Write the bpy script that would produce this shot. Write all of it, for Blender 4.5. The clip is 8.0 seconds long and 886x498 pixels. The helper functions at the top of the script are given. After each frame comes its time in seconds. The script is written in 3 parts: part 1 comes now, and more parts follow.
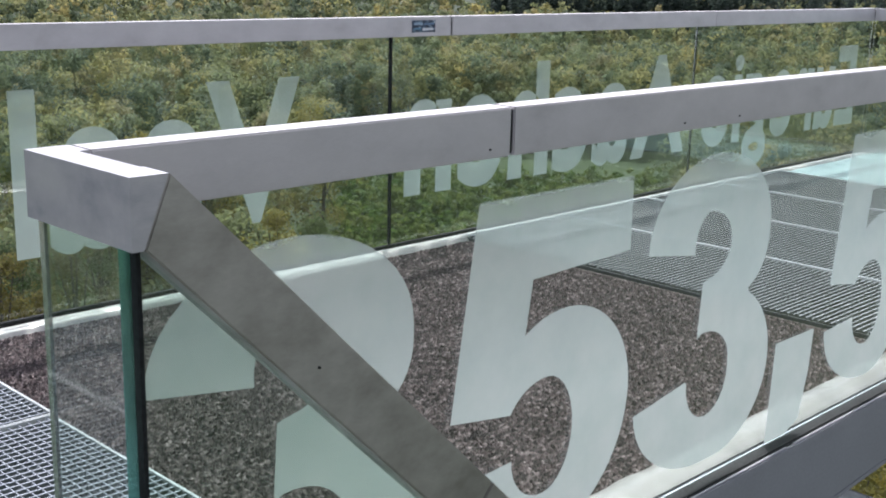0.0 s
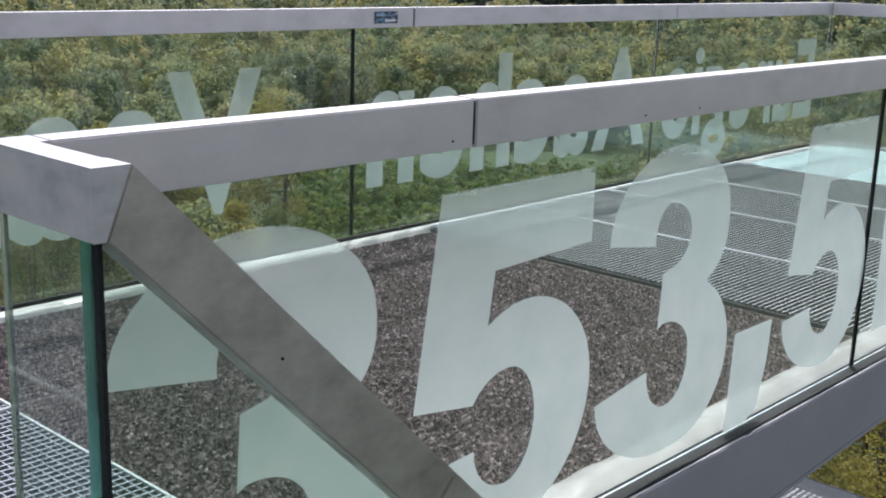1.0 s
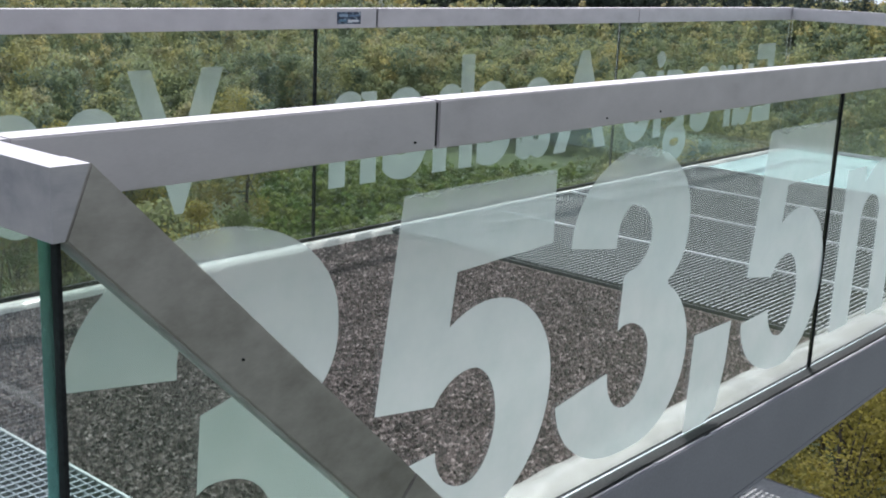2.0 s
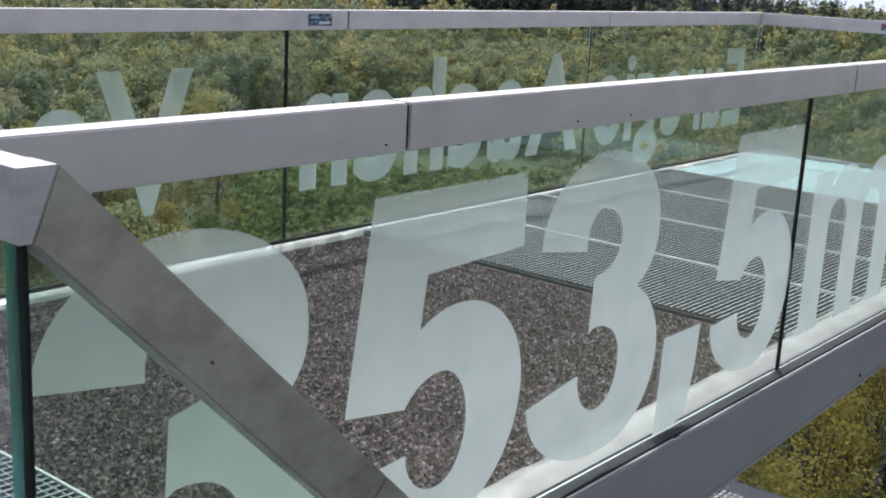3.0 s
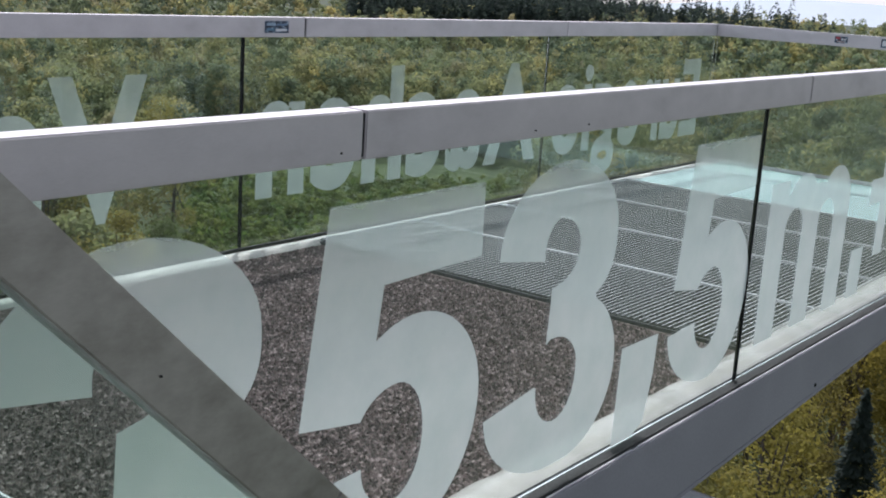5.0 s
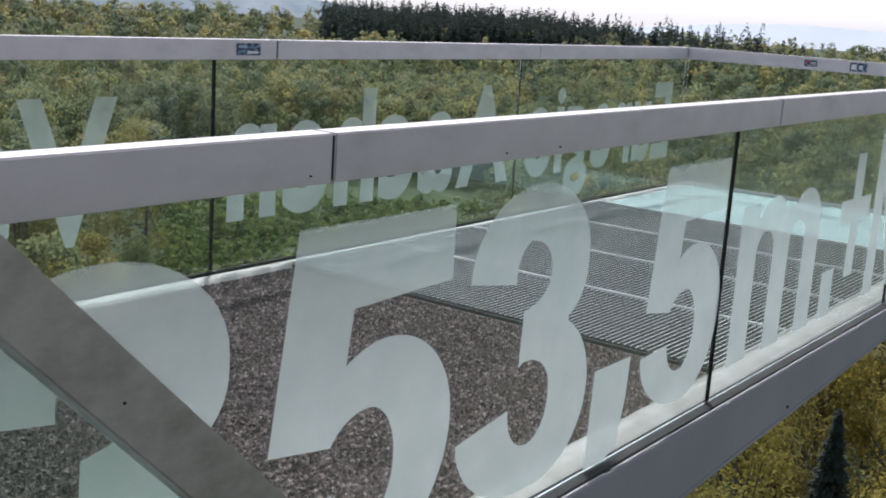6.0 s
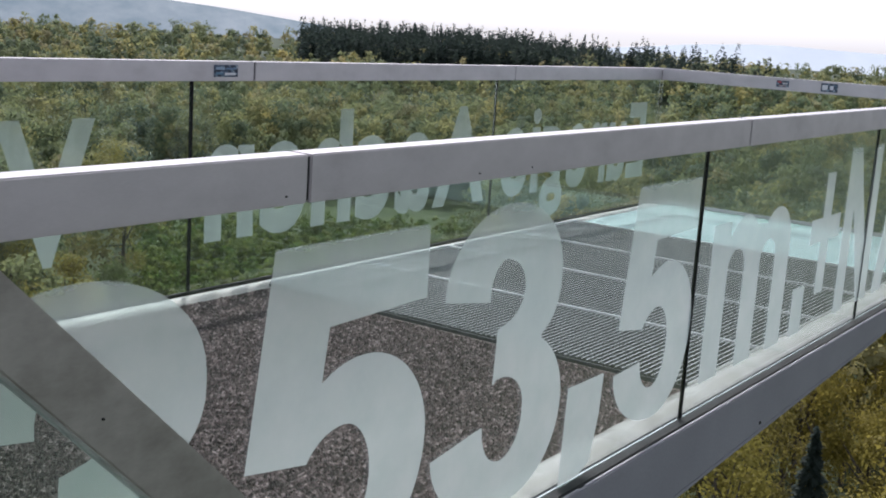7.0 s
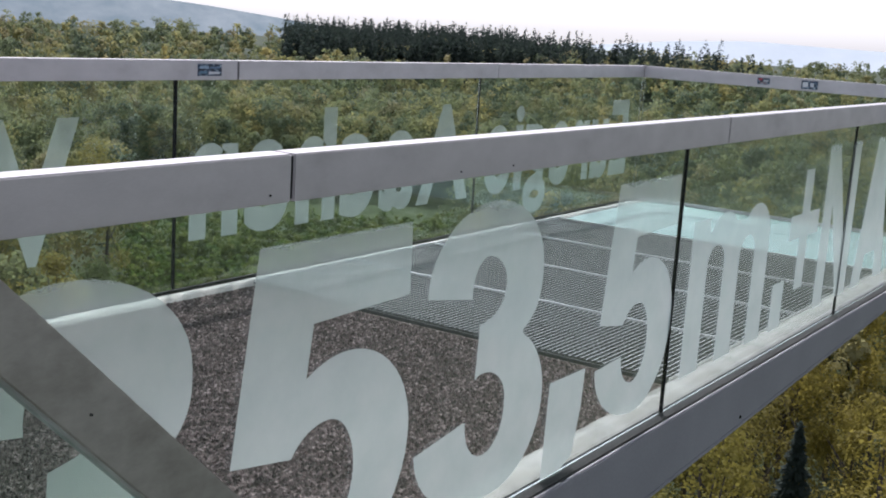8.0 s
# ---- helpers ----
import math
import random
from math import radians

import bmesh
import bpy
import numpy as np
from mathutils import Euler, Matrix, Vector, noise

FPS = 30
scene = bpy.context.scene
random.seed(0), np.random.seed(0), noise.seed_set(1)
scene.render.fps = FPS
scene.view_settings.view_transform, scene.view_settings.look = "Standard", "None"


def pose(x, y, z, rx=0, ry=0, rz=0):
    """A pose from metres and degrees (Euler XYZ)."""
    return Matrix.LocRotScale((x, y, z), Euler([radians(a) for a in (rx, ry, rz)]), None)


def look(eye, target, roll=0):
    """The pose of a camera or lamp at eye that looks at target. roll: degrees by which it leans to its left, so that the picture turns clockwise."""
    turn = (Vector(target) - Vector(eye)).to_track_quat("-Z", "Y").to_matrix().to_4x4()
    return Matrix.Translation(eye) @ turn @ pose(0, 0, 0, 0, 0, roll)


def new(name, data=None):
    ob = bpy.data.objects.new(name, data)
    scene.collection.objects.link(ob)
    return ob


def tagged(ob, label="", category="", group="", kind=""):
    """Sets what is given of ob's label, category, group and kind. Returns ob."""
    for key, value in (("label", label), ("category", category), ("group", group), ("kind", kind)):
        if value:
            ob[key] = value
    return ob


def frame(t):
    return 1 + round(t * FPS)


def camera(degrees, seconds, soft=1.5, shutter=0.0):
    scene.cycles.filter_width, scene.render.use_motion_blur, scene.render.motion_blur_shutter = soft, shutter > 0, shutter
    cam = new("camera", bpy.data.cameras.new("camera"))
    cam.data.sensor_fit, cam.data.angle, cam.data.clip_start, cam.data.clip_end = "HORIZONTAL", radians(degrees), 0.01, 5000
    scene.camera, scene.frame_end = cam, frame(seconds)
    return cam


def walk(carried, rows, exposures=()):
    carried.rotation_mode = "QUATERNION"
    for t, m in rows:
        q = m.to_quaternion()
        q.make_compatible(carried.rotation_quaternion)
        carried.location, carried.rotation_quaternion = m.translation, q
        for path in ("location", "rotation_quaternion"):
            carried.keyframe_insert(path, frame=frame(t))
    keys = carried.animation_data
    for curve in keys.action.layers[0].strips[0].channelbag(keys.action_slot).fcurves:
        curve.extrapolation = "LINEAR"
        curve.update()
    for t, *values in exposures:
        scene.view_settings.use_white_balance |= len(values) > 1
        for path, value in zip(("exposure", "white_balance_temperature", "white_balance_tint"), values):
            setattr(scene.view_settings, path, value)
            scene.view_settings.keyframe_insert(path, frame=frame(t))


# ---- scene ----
# ---------- camera ----------
cam = camera(41.75, 8.0, soft=1.9)
ROWS = [
    (0.0, -1.8380, -1.6197, 1.4348, -45.5183, -13.7198, 1.4210),
    (0.5, -1.8433, -1.6234, 1.4366, -46.4704, -13.9943, 1.6799),
    (1.0, -1.8450, -1.6249, 1.4360, -47.4456, -14.0791, 1.8582),
    (1.5, -1.8461, -1.6266, 1.4365, -48.4230, -14.0305, 2.2022),
    (3.0, -1.8433, -1.6255, 1.4363, -50.8124, -13.7591, 3.0207),
    (3.5, -1.8410, -1.6229, 1.4348, -51.2366, -13.6757, 3.1735),
    (4.0, -1.8360, -1.6186, 1.4360, -51.6651, -13.6370, 3.4081),
    (4.5, -1.8267, -1.6114, 1.4328, -52.2695, -13.5343, 3.5346),
    (6.0, -1.7939, -1.6005, 1.4294, -54.1418, -12.0263, 3.7531),
    (6.5, -1.8071, -1.6130, 1.4321, -54.6692, -11.3133, 3.8143),
    (7.0, -1.8277, -1.6390, 1.4377, -55.1489, -10.9807, 3.7354),
    (7.5, -1.8505, -1.6607, 1.4467, -55.5715, -11.0382, 3.7034),
    (8.0, -1.8583, -1.6684, 1.4468, -55.9141, -11.0674, 3.6516),
]
walk(cam, [(t, pose(x, y, z, 90 + pitch, 0, yaw) @ pose(0, 0, 0, 0, 0, roll)) for t, x, y, z, yaw, pitch, roll in ROWS],
     exposures=[(0.0, -0.04, 5950, 16), (1.5, -0.06, 5950, 16), (3.0, -0.15, 5950, 16), (6.0, -0.31, 5950, 18), (8.0, -0.36, 5950, 18)])

# ---------- world and sun ----------
SUN = Vector((0.50, 0.452, 1.0)).normalized()
world = bpy.data.worlds.new("sky")
scene.world = world
world.use_nodes = True
wn = world.node_tree
sky = wn.nodes.new("ShaderNodeTexSky")
sky.sky_type, sky.sun_disc = "NISHITA", False
sky.sun_elevation = math.asin(SUN.z)
sky.sun_rotation = math.atan2(SUN.x, SUN.y)
sky.air_density, sky.dust_density, sky.ozone_density = 1.0, 0.8, 1.0
haze = wn.nodes.new("ShaderNodeHueSaturation")
haze.inputs["Saturation"].default_value = 0.25
wn.links.new(sky.outputs[0], haze.inputs["Color"])
wn.links.new(haze.outputs[0], wn.nodes["Background"].inputs[0])
wn.nodes["Background"].inputs[1].default_value = 0.195
sun = new("sun", bpy.data.lights.new("sun", "SUN"))
sun.data.energy, sun.data.angle, sun.data.color = 5.4, radians(0.6), (1.0, 0.95, 0.86)
sun.matrix_world = look((SUN * 60)[:], (0, 0, 0))


# ---------- materials ----------
def material(name, colour=(0.5, 0.5, 0.5), rough=0.5, metal=0.0):
    m = bpy.data.materials.new(name)
    m.use_nodes = True
    b = m.node_tree.nodes["Principled BSDF"]
    b.inputs["Base Color"].default_value = (*colour, 1)
    b.inputs["Roughness"].default_value = rough
    b.inputs["Metallic"].default_value = metal
    return m, m.node_tree, b


def noise_node(nt, scale, detail=4.0, stretch=(1, 1, 1), rough=0.6):
    co = nt.nodes.new("ShaderNodeTexCoord")
    mp = nt.nodes.new("ShaderNodeMapping")
    mp.inputs["Scale"].default_value = stretch
    no = nt.nodes.new("ShaderNodeTexNoise")
    no.inputs["Scale"].default_value, no.inputs["Detail"].default_value, no.inputs["Roughness"].default_value = scale, detail, rough
    nt.links.new(co.outputs["Object"], mp.inputs[0])
    nt.links.new(mp.outputs[0], no.inputs["Vector"])
    return no


def ramp(nt, source, stops):
    r = nt.nodes.new("ShaderNodeValToRGB")
    e = r.color_ramp.elements
    while len(e) < len(stops):
        e.new(0.5)
    for k, (at, c) in enumerate(stops):
        e[k].position, e[k].color = at, (*c, 1)
    nt.links.new(source, r.inputs[0])
    return r


def bump(nt, b, source, strength, distance):
    n = nt.nodes.new("ShaderNodeBump")
    n.inputs["Strength"].default_value, n.inputs["Distance"].default_value = strength, distance
    nt.links.new(source, n.inputs["Height"])
    nt.links.new(n.outputs[0], b.inputs["Normal"])


def mixed(nt, a, b, kind="MULTIPLY", fac=1.0):
    m = nt.nodes.new("ShaderNodeMix")
    m.data_type, m.blend_type = "RGBA", kind
    m.inputs[0].default_value = fac
    nt.links.new(a, m.inputs[6])
    nt.links.new(b, m.inputs[7])
    return m.outputs[2]


def brushed_steel(name, tones, stain_scale):
    m, nt, b = material(name, (0.5, 0.49, 0.5), 0.42, 0.55)
    grain = noise_node(nt, 60, 3, (1.2, 40, 40))
    stain = noise_node(nt, stain_scale, 5, (1, 1, 1.6))
    c1 = ramp(nt, stain.outputs[0], list(zip((0.28, 0.42, 0.58, 0.75), tones)))
    c2 = ramp(nt, grain.outputs[0], [(0.3, (0.86, 0.86, 0.86)), (0.7, (1.0, 1.0, 1.0))])
    nt.links.new(mixed(nt, c1.outputs[0], c2.outputs[0]), b.inputs["Base Color"])
    r = ramp(nt, stain.outputs[0], [(0.3, (0.5, 0.5, 0.5)), (0.7, (0.36, 0.36, 0.36))])
    nt.links.new(r.outputs[0], b.inputs["Roughness"])
    bump(nt, b, grain.outputs[0], 0.08, 0.001)
    return m


def painted(name, low, high, rough=0.45, scale=3.0, metal=0.0):
    m, nt, b = material(name, high, rough, metal)
    broad, fine = noise_node(nt, scale, 5), noise_node(nt, 90, 3)
    c1 = ramp(nt, broad.outputs[0], [(0.32, low), (0.68, high)])
    c2 = ramp(nt, fine.outputs[0], [(0.35, (0.9, 0.9, 0.9)), (0.65, (1, 1, 1))])
    nt.links.new(mixed(nt, c1.outputs[0], c2.outputs[0]), b.inputs["Base Color"])
    bump(nt, b, fine.outputs[0], 0.1, 0.001)
    return m


def rubber(name, colour):
    m, nt, b = material(name, colour, 0.7)
    b.inputs["Specular IOR Level"].default_value = 0.12
    fine = noise_node(nt, 120, 3)
    c = ramp(nt, fine.outputs[0], [(0.35, tuple(0.7 * v for v in colour)), (0.65, tuple(1.3 * v for v in colour))])
    nt.links.new(c.outputs[0], b.inputs["Base Color"])
    return m


def clear_glass(name, tint, rough=0.0):
    m, nt, b = material(name, tint, rough)
    b.inputs["Transmission Weight"].default_value = 1.0
    b.inputs["IOR"].default_value = 1.46
    return m


def frosted_film():
    """Etched film: scatters light through and back, a little still shows through."""
    m, nt, b = material("frosted_film", (0.8, 0.84, 0.83), 0.7)
    out = nt.nodes["Material Output"]
    mottle = noise_node(nt, 7, 5)
    col = ramp(nt, mottle.outputs[0], [(0.3, (0.445, 0.512, 0.492)), (0.7, (0.515, 0.567, 0.547))])
    tr = nt.nodes.new("ShaderNodeBsdfTranslucent")
    di = nt.nodes.new("ShaderNodeBsdfDiffuse")
    cl = nt.nodes.new("ShaderNodeBsdfTransparent")
    cl.inputs[0].default_value = (0.86, 0.95, 0.93, 1)
    m1, m2 = nt.nodes.new("ShaderNodeMixShader"), nt.nodes.new("ShaderNodeMixShader")
    m1.inputs[0].default_value = 0.5
    # the print thins out towards the top of the letters
    co, sep, fade = nt.nodes.new("ShaderNodeTexCoord"), nt.nodes.new("ShaderNodeSeparateXYZ"), nt.nodes.new("ShaderNodeMapRange")
    nt.links.new(co.outputs["Object"], sep.inputs[0])
    nt.links.new(sep.outputs[2], fade.inputs[0])
    for k, v in ((1, 0.42), (2, 0.95), (3, 0.14), (4, 0.64)):
        fade.inputs[k].default_value = v
    nt.links.new(fade.outputs[0], m2.inputs[0])
    nt.links.new(col.outputs[0], tr.inputs[0])
    nt.links.new(col.outputs[0], di.inputs[0])
    nt.links.new(di.outputs[0], m1.inputs[1])
    nt.links.new(tr.outputs[0], m1.inputs[2])
    nt.links.new(m1.outputs[0], m2.inputs[1])
    nt.links.new(cl.outputs[0], m2.inputs[2])
    nt.links.new(m2.outputs[0], out.inputs[0])
    return m


def granule_mat():
    m, nt, b = material("granule_mat", (0.12, 0.09, 0.08), 0.75)
    geo = nt.nodes.new("ShaderNodeNewGeometry")
    c = ramp(nt, geo.outputs["Random Per Island"], [(0.0, (0.04, 0.033, 0.032)), (0.45, (0.10, 0.080, 0.077)), (0.8, (0.17, 0.135, 0.129)), (1.0, (0.36, 0.31, 0.30))])
    broad = noise_node(nt, 2.5, 4)
    c2 = ramp(nt, broad.outputs[0], [(0.3, (0.7, 0.68, 0.68)), (0.7, (1, 1, 1))])
    fine = noise_node(nt, 190, 2, (1, 1, 1), 0.6)
    c3 = ramp(nt, fine.outputs[0], [(0.36, (0.70, 0.68, 0.68)), (0.5, (0.97, 0.95, 0.95)), (0.66, (1.4, 1.36, 1.36))])
    rows = noise_node(nt, 32, 3, (1, 2.4, 1), 0.6)
    c4 = ramp(nt, rows.outputs[0], [(0.36, (0.78, 0.76, 0.76)), (0.5, (0.98, 0.97, 0.97)), (0.66, (1.12, 1.10, 1.10))])
    tone = mixed(nt, mixed(nt, c.outputs[0], c2.outputs[0]), c3.outputs[0])
    nt.links.new(mixed(nt, tone, c4.outputs[0]), b.inputs["Base Color"])
    bump(nt, b, fine.outputs[0], 0.35, 0.003)
    return m


def leaf_material(name, stops, attribute=""):
    m, nt, b = material(name, (0.08, 0.1, 0.03), 0.6)
    out = nt.nodes["Material Output"]
    if attribute:
        at = nt.nodes.new("ShaderNodeAttribute")
        at.attribute_name = attribute
        source = at.outputs["Fac"]
    else:
        source = nt.nodes.new("ShaderNodeObjectInfo").outputs["Random"]
    c = ramp(nt, source, stops)
    geo = nt.nodes.new("ShaderNodeNewGeometry")
    v = ramp(nt, geo.outputs["Random Per Island"], [(0.0, (0.88, 0.89, 0.84)), (0.6, (1.0, 1.0, 1.0)), (1.0, (1.1, 1.08, 1.0))])
    col = mixed(nt, c.outputs[0], v.outputs[0])
    nt.links.new(col, b.inputs["Base Color"])
    b.inputs["Specular IOR Level"].default_value = 0.15
    tr = nt.nodes.new("ShaderNodeBsdfTranslucent")
    nt.links.new(col, tr.inputs[0])
    mx = nt.nodes.new("ShaderNodeMixShader")
    mx.inputs[0].default_value = 0.55
    nt.links.new(b.outputs[0], mx.inputs[1])
    nt.links.new(tr.outputs[0], mx.inputs[2])
    nt.links.new(mx.outputs[0], out.inputs[0])
    return m


STEEL = brushed_steel("brushed_steel", ((0.49, 0.465, 0.47), (0.555, 0.53, 0.54), (0.60, 0.57, 0.585), (0.64, 0.61, 0.625)), 4.0)
SMUDGED = brushed_steel("smudged_steel", ((0.33, 0.325, 0.36), (0.48, 0.465, 0.49), (0.57, 0.545, 0.565), (0.61, 0.585, 0.60)), 8.0)
# stair rail: brownish reflection of the surroundings put into the colour, plus smudges
STAIRSTEEL = brushed_steel("reflection_tinted_steel", ((0.27, 0.255, 0.225), (0.37, 0.35, 0.315), (0.47, 0.445, 0.41), (0.53, 0.50, 0.465)), 6.0)
FASCIA = painted("fascia_paint", (0.225, 0.227, 0.25), (0.265, 0.267, 0.293), 0.5, 2.0)
# steel with the shade between the grating bars put into its dark colour
BARSIDE = painted("shaded_bar_steel", (0.06, 0.068, 0.072), (0.10, 0.11, 0.115), 0.45, 14.0, 0.3)
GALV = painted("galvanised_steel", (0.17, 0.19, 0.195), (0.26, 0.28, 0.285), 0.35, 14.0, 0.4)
WHITE = painted("white_coated_metal", (0.36, 0.355, 0.33), (0.47, 0.465, 0.435), 0.24, 6.0)
DARK = rubber("dark_rubber", (0.016, 0.018, 0.018))
GLASS = clear_glass("clear_glass", (0.90, 0.96, 0.93))
EDGE = clear_glass("green_glass_edge", (0.25, 0.64, 0.54), 0.25)
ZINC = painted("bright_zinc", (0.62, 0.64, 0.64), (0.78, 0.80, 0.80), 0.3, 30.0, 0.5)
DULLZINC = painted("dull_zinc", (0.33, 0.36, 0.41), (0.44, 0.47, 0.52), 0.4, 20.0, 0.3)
DUSTY = clear_glass("dusty_glass", (0.72, 0.82, 0.77), 0.0)
FILM = frosted_film()
MAT = granule_mat()
MATBED = painted("mat_binder", (0.10, 0.082, 0.076), (0.135, 0.11, 0.10), 0.85, 30.0)
FLOORGLASS = painted("frosted_floor_glass", (0.25, 0.40, 0.385), (0.32, 0.47, 0.455), 0.25, 1.5)
BARK = painted("bark", (0.05, 0.042, 0.034), (0.11, 0.095, 0.08), 0.9, 1.5)
YOUNG = [(0.0, (0.25, 0.215, 0.05)), (0.4, (0.29, 0.245, 0.058)), (0.6, (0.20, 0.195, 0.05)), (0.8, (0.125, 0.117, 0.046)), (1.0, (0.33, 0.28, 0.068))]
BROAD = [(0.0, (0.075, 0.115, 0.055)), (0.35, (0.13, 0.175, 0.068)), (0.6, (0.20, 0.23, 0.08)), (0.82, (0.28, 0.275, 0.085)), (0.92, (0.20, 0.195, 0.09)), (1.0, (0.36, 0.32, 0.085))]
LEAF = leaf_material("broad_leaves", BROAD)
YOUNGLEAF = leaf_material("young_leaves", YOUNG)
# broad-leaf colours lifted paler and bluer: distance haze painted into the leaves
FARLEAF = leaf_material("hazy_far_leaves", [(at, (r * 1.15 + 0.04, g * 1.1 + 0.04, b + 0.06)) for at, (r, g, b) in BROAD], "tint")
NEEDLE = leaf_material("needles", [(0.0, (0.045, 0.065, 0.058)), (1.0, (0.075, 0.10, 0.08))], "tint")
SHRUB = leaf_material("shrub_leaves", [(0.0, (0.10, 0.17, 0.045)), (1.0, (0.21, 0.25, 0.07))], "tint")
# the air's blue haze is put into the hills' base colours
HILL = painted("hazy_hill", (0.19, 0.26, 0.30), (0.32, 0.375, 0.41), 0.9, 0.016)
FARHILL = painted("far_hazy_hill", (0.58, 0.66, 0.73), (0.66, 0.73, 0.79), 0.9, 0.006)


# ---------- mesh helpers ----------
def part(name, bm, mat, parent=None, label=""):
    me = bpy.data.meshes.new(name)
    bm.normal_update()
    bm.to_mesh(me)
    bm.free()
    for m in (mat if isinstance(mat, (list, tuple)) else [mat]):
        me.materials.append(m)
    ob = new(name, me)
    if parent is not None:
        ob.parent = parent
    if label:
        ob["label"] = label
    return ob


def thing(name, label, category, group="", kind=""):
    return tagged(new(name), label, category, group, kind)


def add_box(bm, x0, x1, y0, y1, z0, z1, turn=None):
    v = [bm.verts.new((x, y, z)) for z in (z0, z1) for x, y in ((x0, y0), (x1, y0), (x1, y1), (x0, y1))]
    if turn is not None:
        for p in v:
            p.co = turn @ p.co
    for f in ((3, 2, 1, 0), (4, 5, 6, 7), (0, 1, 5, 4), (1, 2, 6, 5), (2, 3, 7, 6), (3, 0, 4, 7)):
        bm.faces.new([v[k] for k in f])
    return v


def box(x0, x1, y0, y1, z0, z1, bevel=0.003):
    bm = bmesh.new()
    add_box(bm, x0, x1, y0, y1, z0, z1)
    if bevel:
        bmesh.ops.bevel(bm, geom=bm.edges[:], offset=bevel, segments=2, affect="EDGES", clamp_overlap=True)
    return bm


def prism(outline, y0, y1, bevel=0.0):
    """A plate: an outline in x and z, from y0 to y1."""
    bm = bmesh.new()
    a = [bm.verts.new((x, y0, z)) for x, z in outline]
    b = [bm.verts.new((x, y1, z)) for x, z in outline]
    n = len(a)
    bm.faces.new(a)
    bm.faces.new(b[::-1])
    for k in range(n):
        bm.faces.new((a[k], b[k], b[(k + 1) % n], a[(k + 1) % n]))
    bmesh.ops.recalc_face_normals(bm, faces=bm.faces[:])
    if bevel:
        bmesh.ops.bevel(bm, geom=bm.edges[:], offset=bevel, segments=2, affect="EDGES", clamp_overlap=True)
    return bm


def pane(outline, y0, y1):
    """A glass pane with green edges."""
    bm = prism(outline, y0, y1)
    for f in bm.faces:
        f.material_index = 0 if abs(f.normal.y) > 0.9 else 1
    return bm


def glass_part(bm, parent, glass=None):
    ob = part("glass_pane", bm, [glass or GLASS, EDGE], parent)
    ob.visible_shadow = False
    return ob


# ---------- balustrade facing the stair ----------
TOP, RB, RH = 1.15, 1.046, 0.104
near = thing("glass_balustrade", "frameless glass balustrade with brushed steel handrail and frosted lettering", "balustrade")
for x0, x1 in ((-0.97, -0.0045), (0.0045, 2.536), (2.545, 5.088), (5.096, 8.2)):
    part("handrail", box(x0, x1, -0.012, 0.052, RB, TOP), STEEL, near, "brushed steel box handrail with slotted joint")
for x0, x1 in ((-1.012, 2.247), (2.255, 4.526), (4.534, 8.17)):
    glass_part(pane([(x0, 0.0), (x1, 0.0), (x1, RB + 0.03), (x0, RB + 0.03)], 0.032, 0.046), near)
for x in (2.251, 4.530):
    part("seal", box(x - 0.0040, x + 0.0040, 0.0285, 0.0515, 0.0, RB, 0), DARK, near)
part("clamp_rail", box(-1.05, 8.2, -0.0105, 0.066, -0.07, -0.003, 0.004), DARK, near, "dark glazing channel")
for x0, x1 in ((-1.05, 1.36), (1.40, 3.9), (3.93, 8.2)):
    part("cover_strip", box(x0, x1, -0.019, -0.0112, -0.0115, -0.008, 0.001), FASCIA, near, "thin grey cover strip")
for x in (-0.07, 0.65, 0.91):
    bm = bmesh.new()
    bmesh.ops.create_cone(bm, cap_ends=True, segments=10, radius1=0.0025, radius2=0.0020, depth=0.004, matrix=pose(x, -0.0135, RB + 0.02, 90))
    part("screw", bm, DARK, near)
for x in (0.0, 2.5405, 5.092):
    part("joint_insert", box(x - 0.0044, x + 0.0044, -0.006, 0.046, RB + 0.006, TOP - 0.006, 0), DARK, near, "dark joint insert")
# short return to the stair rail
bm = bmesh.new()
ring = [(-1.046, 0.050), (-0.972, 0.052), (-0.972, -0.012), (-0.990, -0.012), (-0.990, -0.1885), (-1.046, -0.1885)]
lo, hi = [bm.verts.new((x, y, RB)) for x, y in ring], [bm.verts.new((x, y, TOP)) for x, y in ring]
bm.faces.new(hi[::-1]), bm.faces.new(lo)
for k in range(6):
    bm.faces.new((lo[k], hi[k], hi[(k + 1) % 6], lo[(k + 1) % 6]))
bmesh.ops.recalc_face_normals(bm, faces=bm.faces[:])
part("return_rail", bm, SMUDGED, near, "mitred steel corner of the handrail")
glass_part(pane([(-0.208, -0.75), (0.024, -0.75), (0.024, RB + 0.03), (-0.208, RB + 0.03)], 1.022, 1.042), near).matrix_basis = pose(0, 0, 0, 0, 0, 90)

# ---------- stair rail ----------
stair = thing("stair_balustrade", "sloping brushed steel stair handrail over a clear glass panel", "balustrade")
SL = 0.978
ux, uz = 1 / math.hypot(1, SL), -SL / math.hypot(1, SL)
dxm = RH * math.tan(math.atan(SL) / 2)
part("end_rail", prism([(-1.046, RB), (-0.985 - dxm, RB), (-0.985, TOP), (-1.046, TOP)], -0.253, -0.1887, 0.0), SMUDGED, stair)
k = 0.967
q = (-0.985 + ux * k, TOP + uz * k)
off = (uz * 0.110, -ux * 0.110)
part("sloping_rail", prism([(-0.983 - dxm, RB), (q[0] + off[0], q[1] + off[1]), q, (-0.983, TOP)], -0.253, -0.189, 0.0025), STAIRSTEEL, stair, "brushed steel rail with smudges")
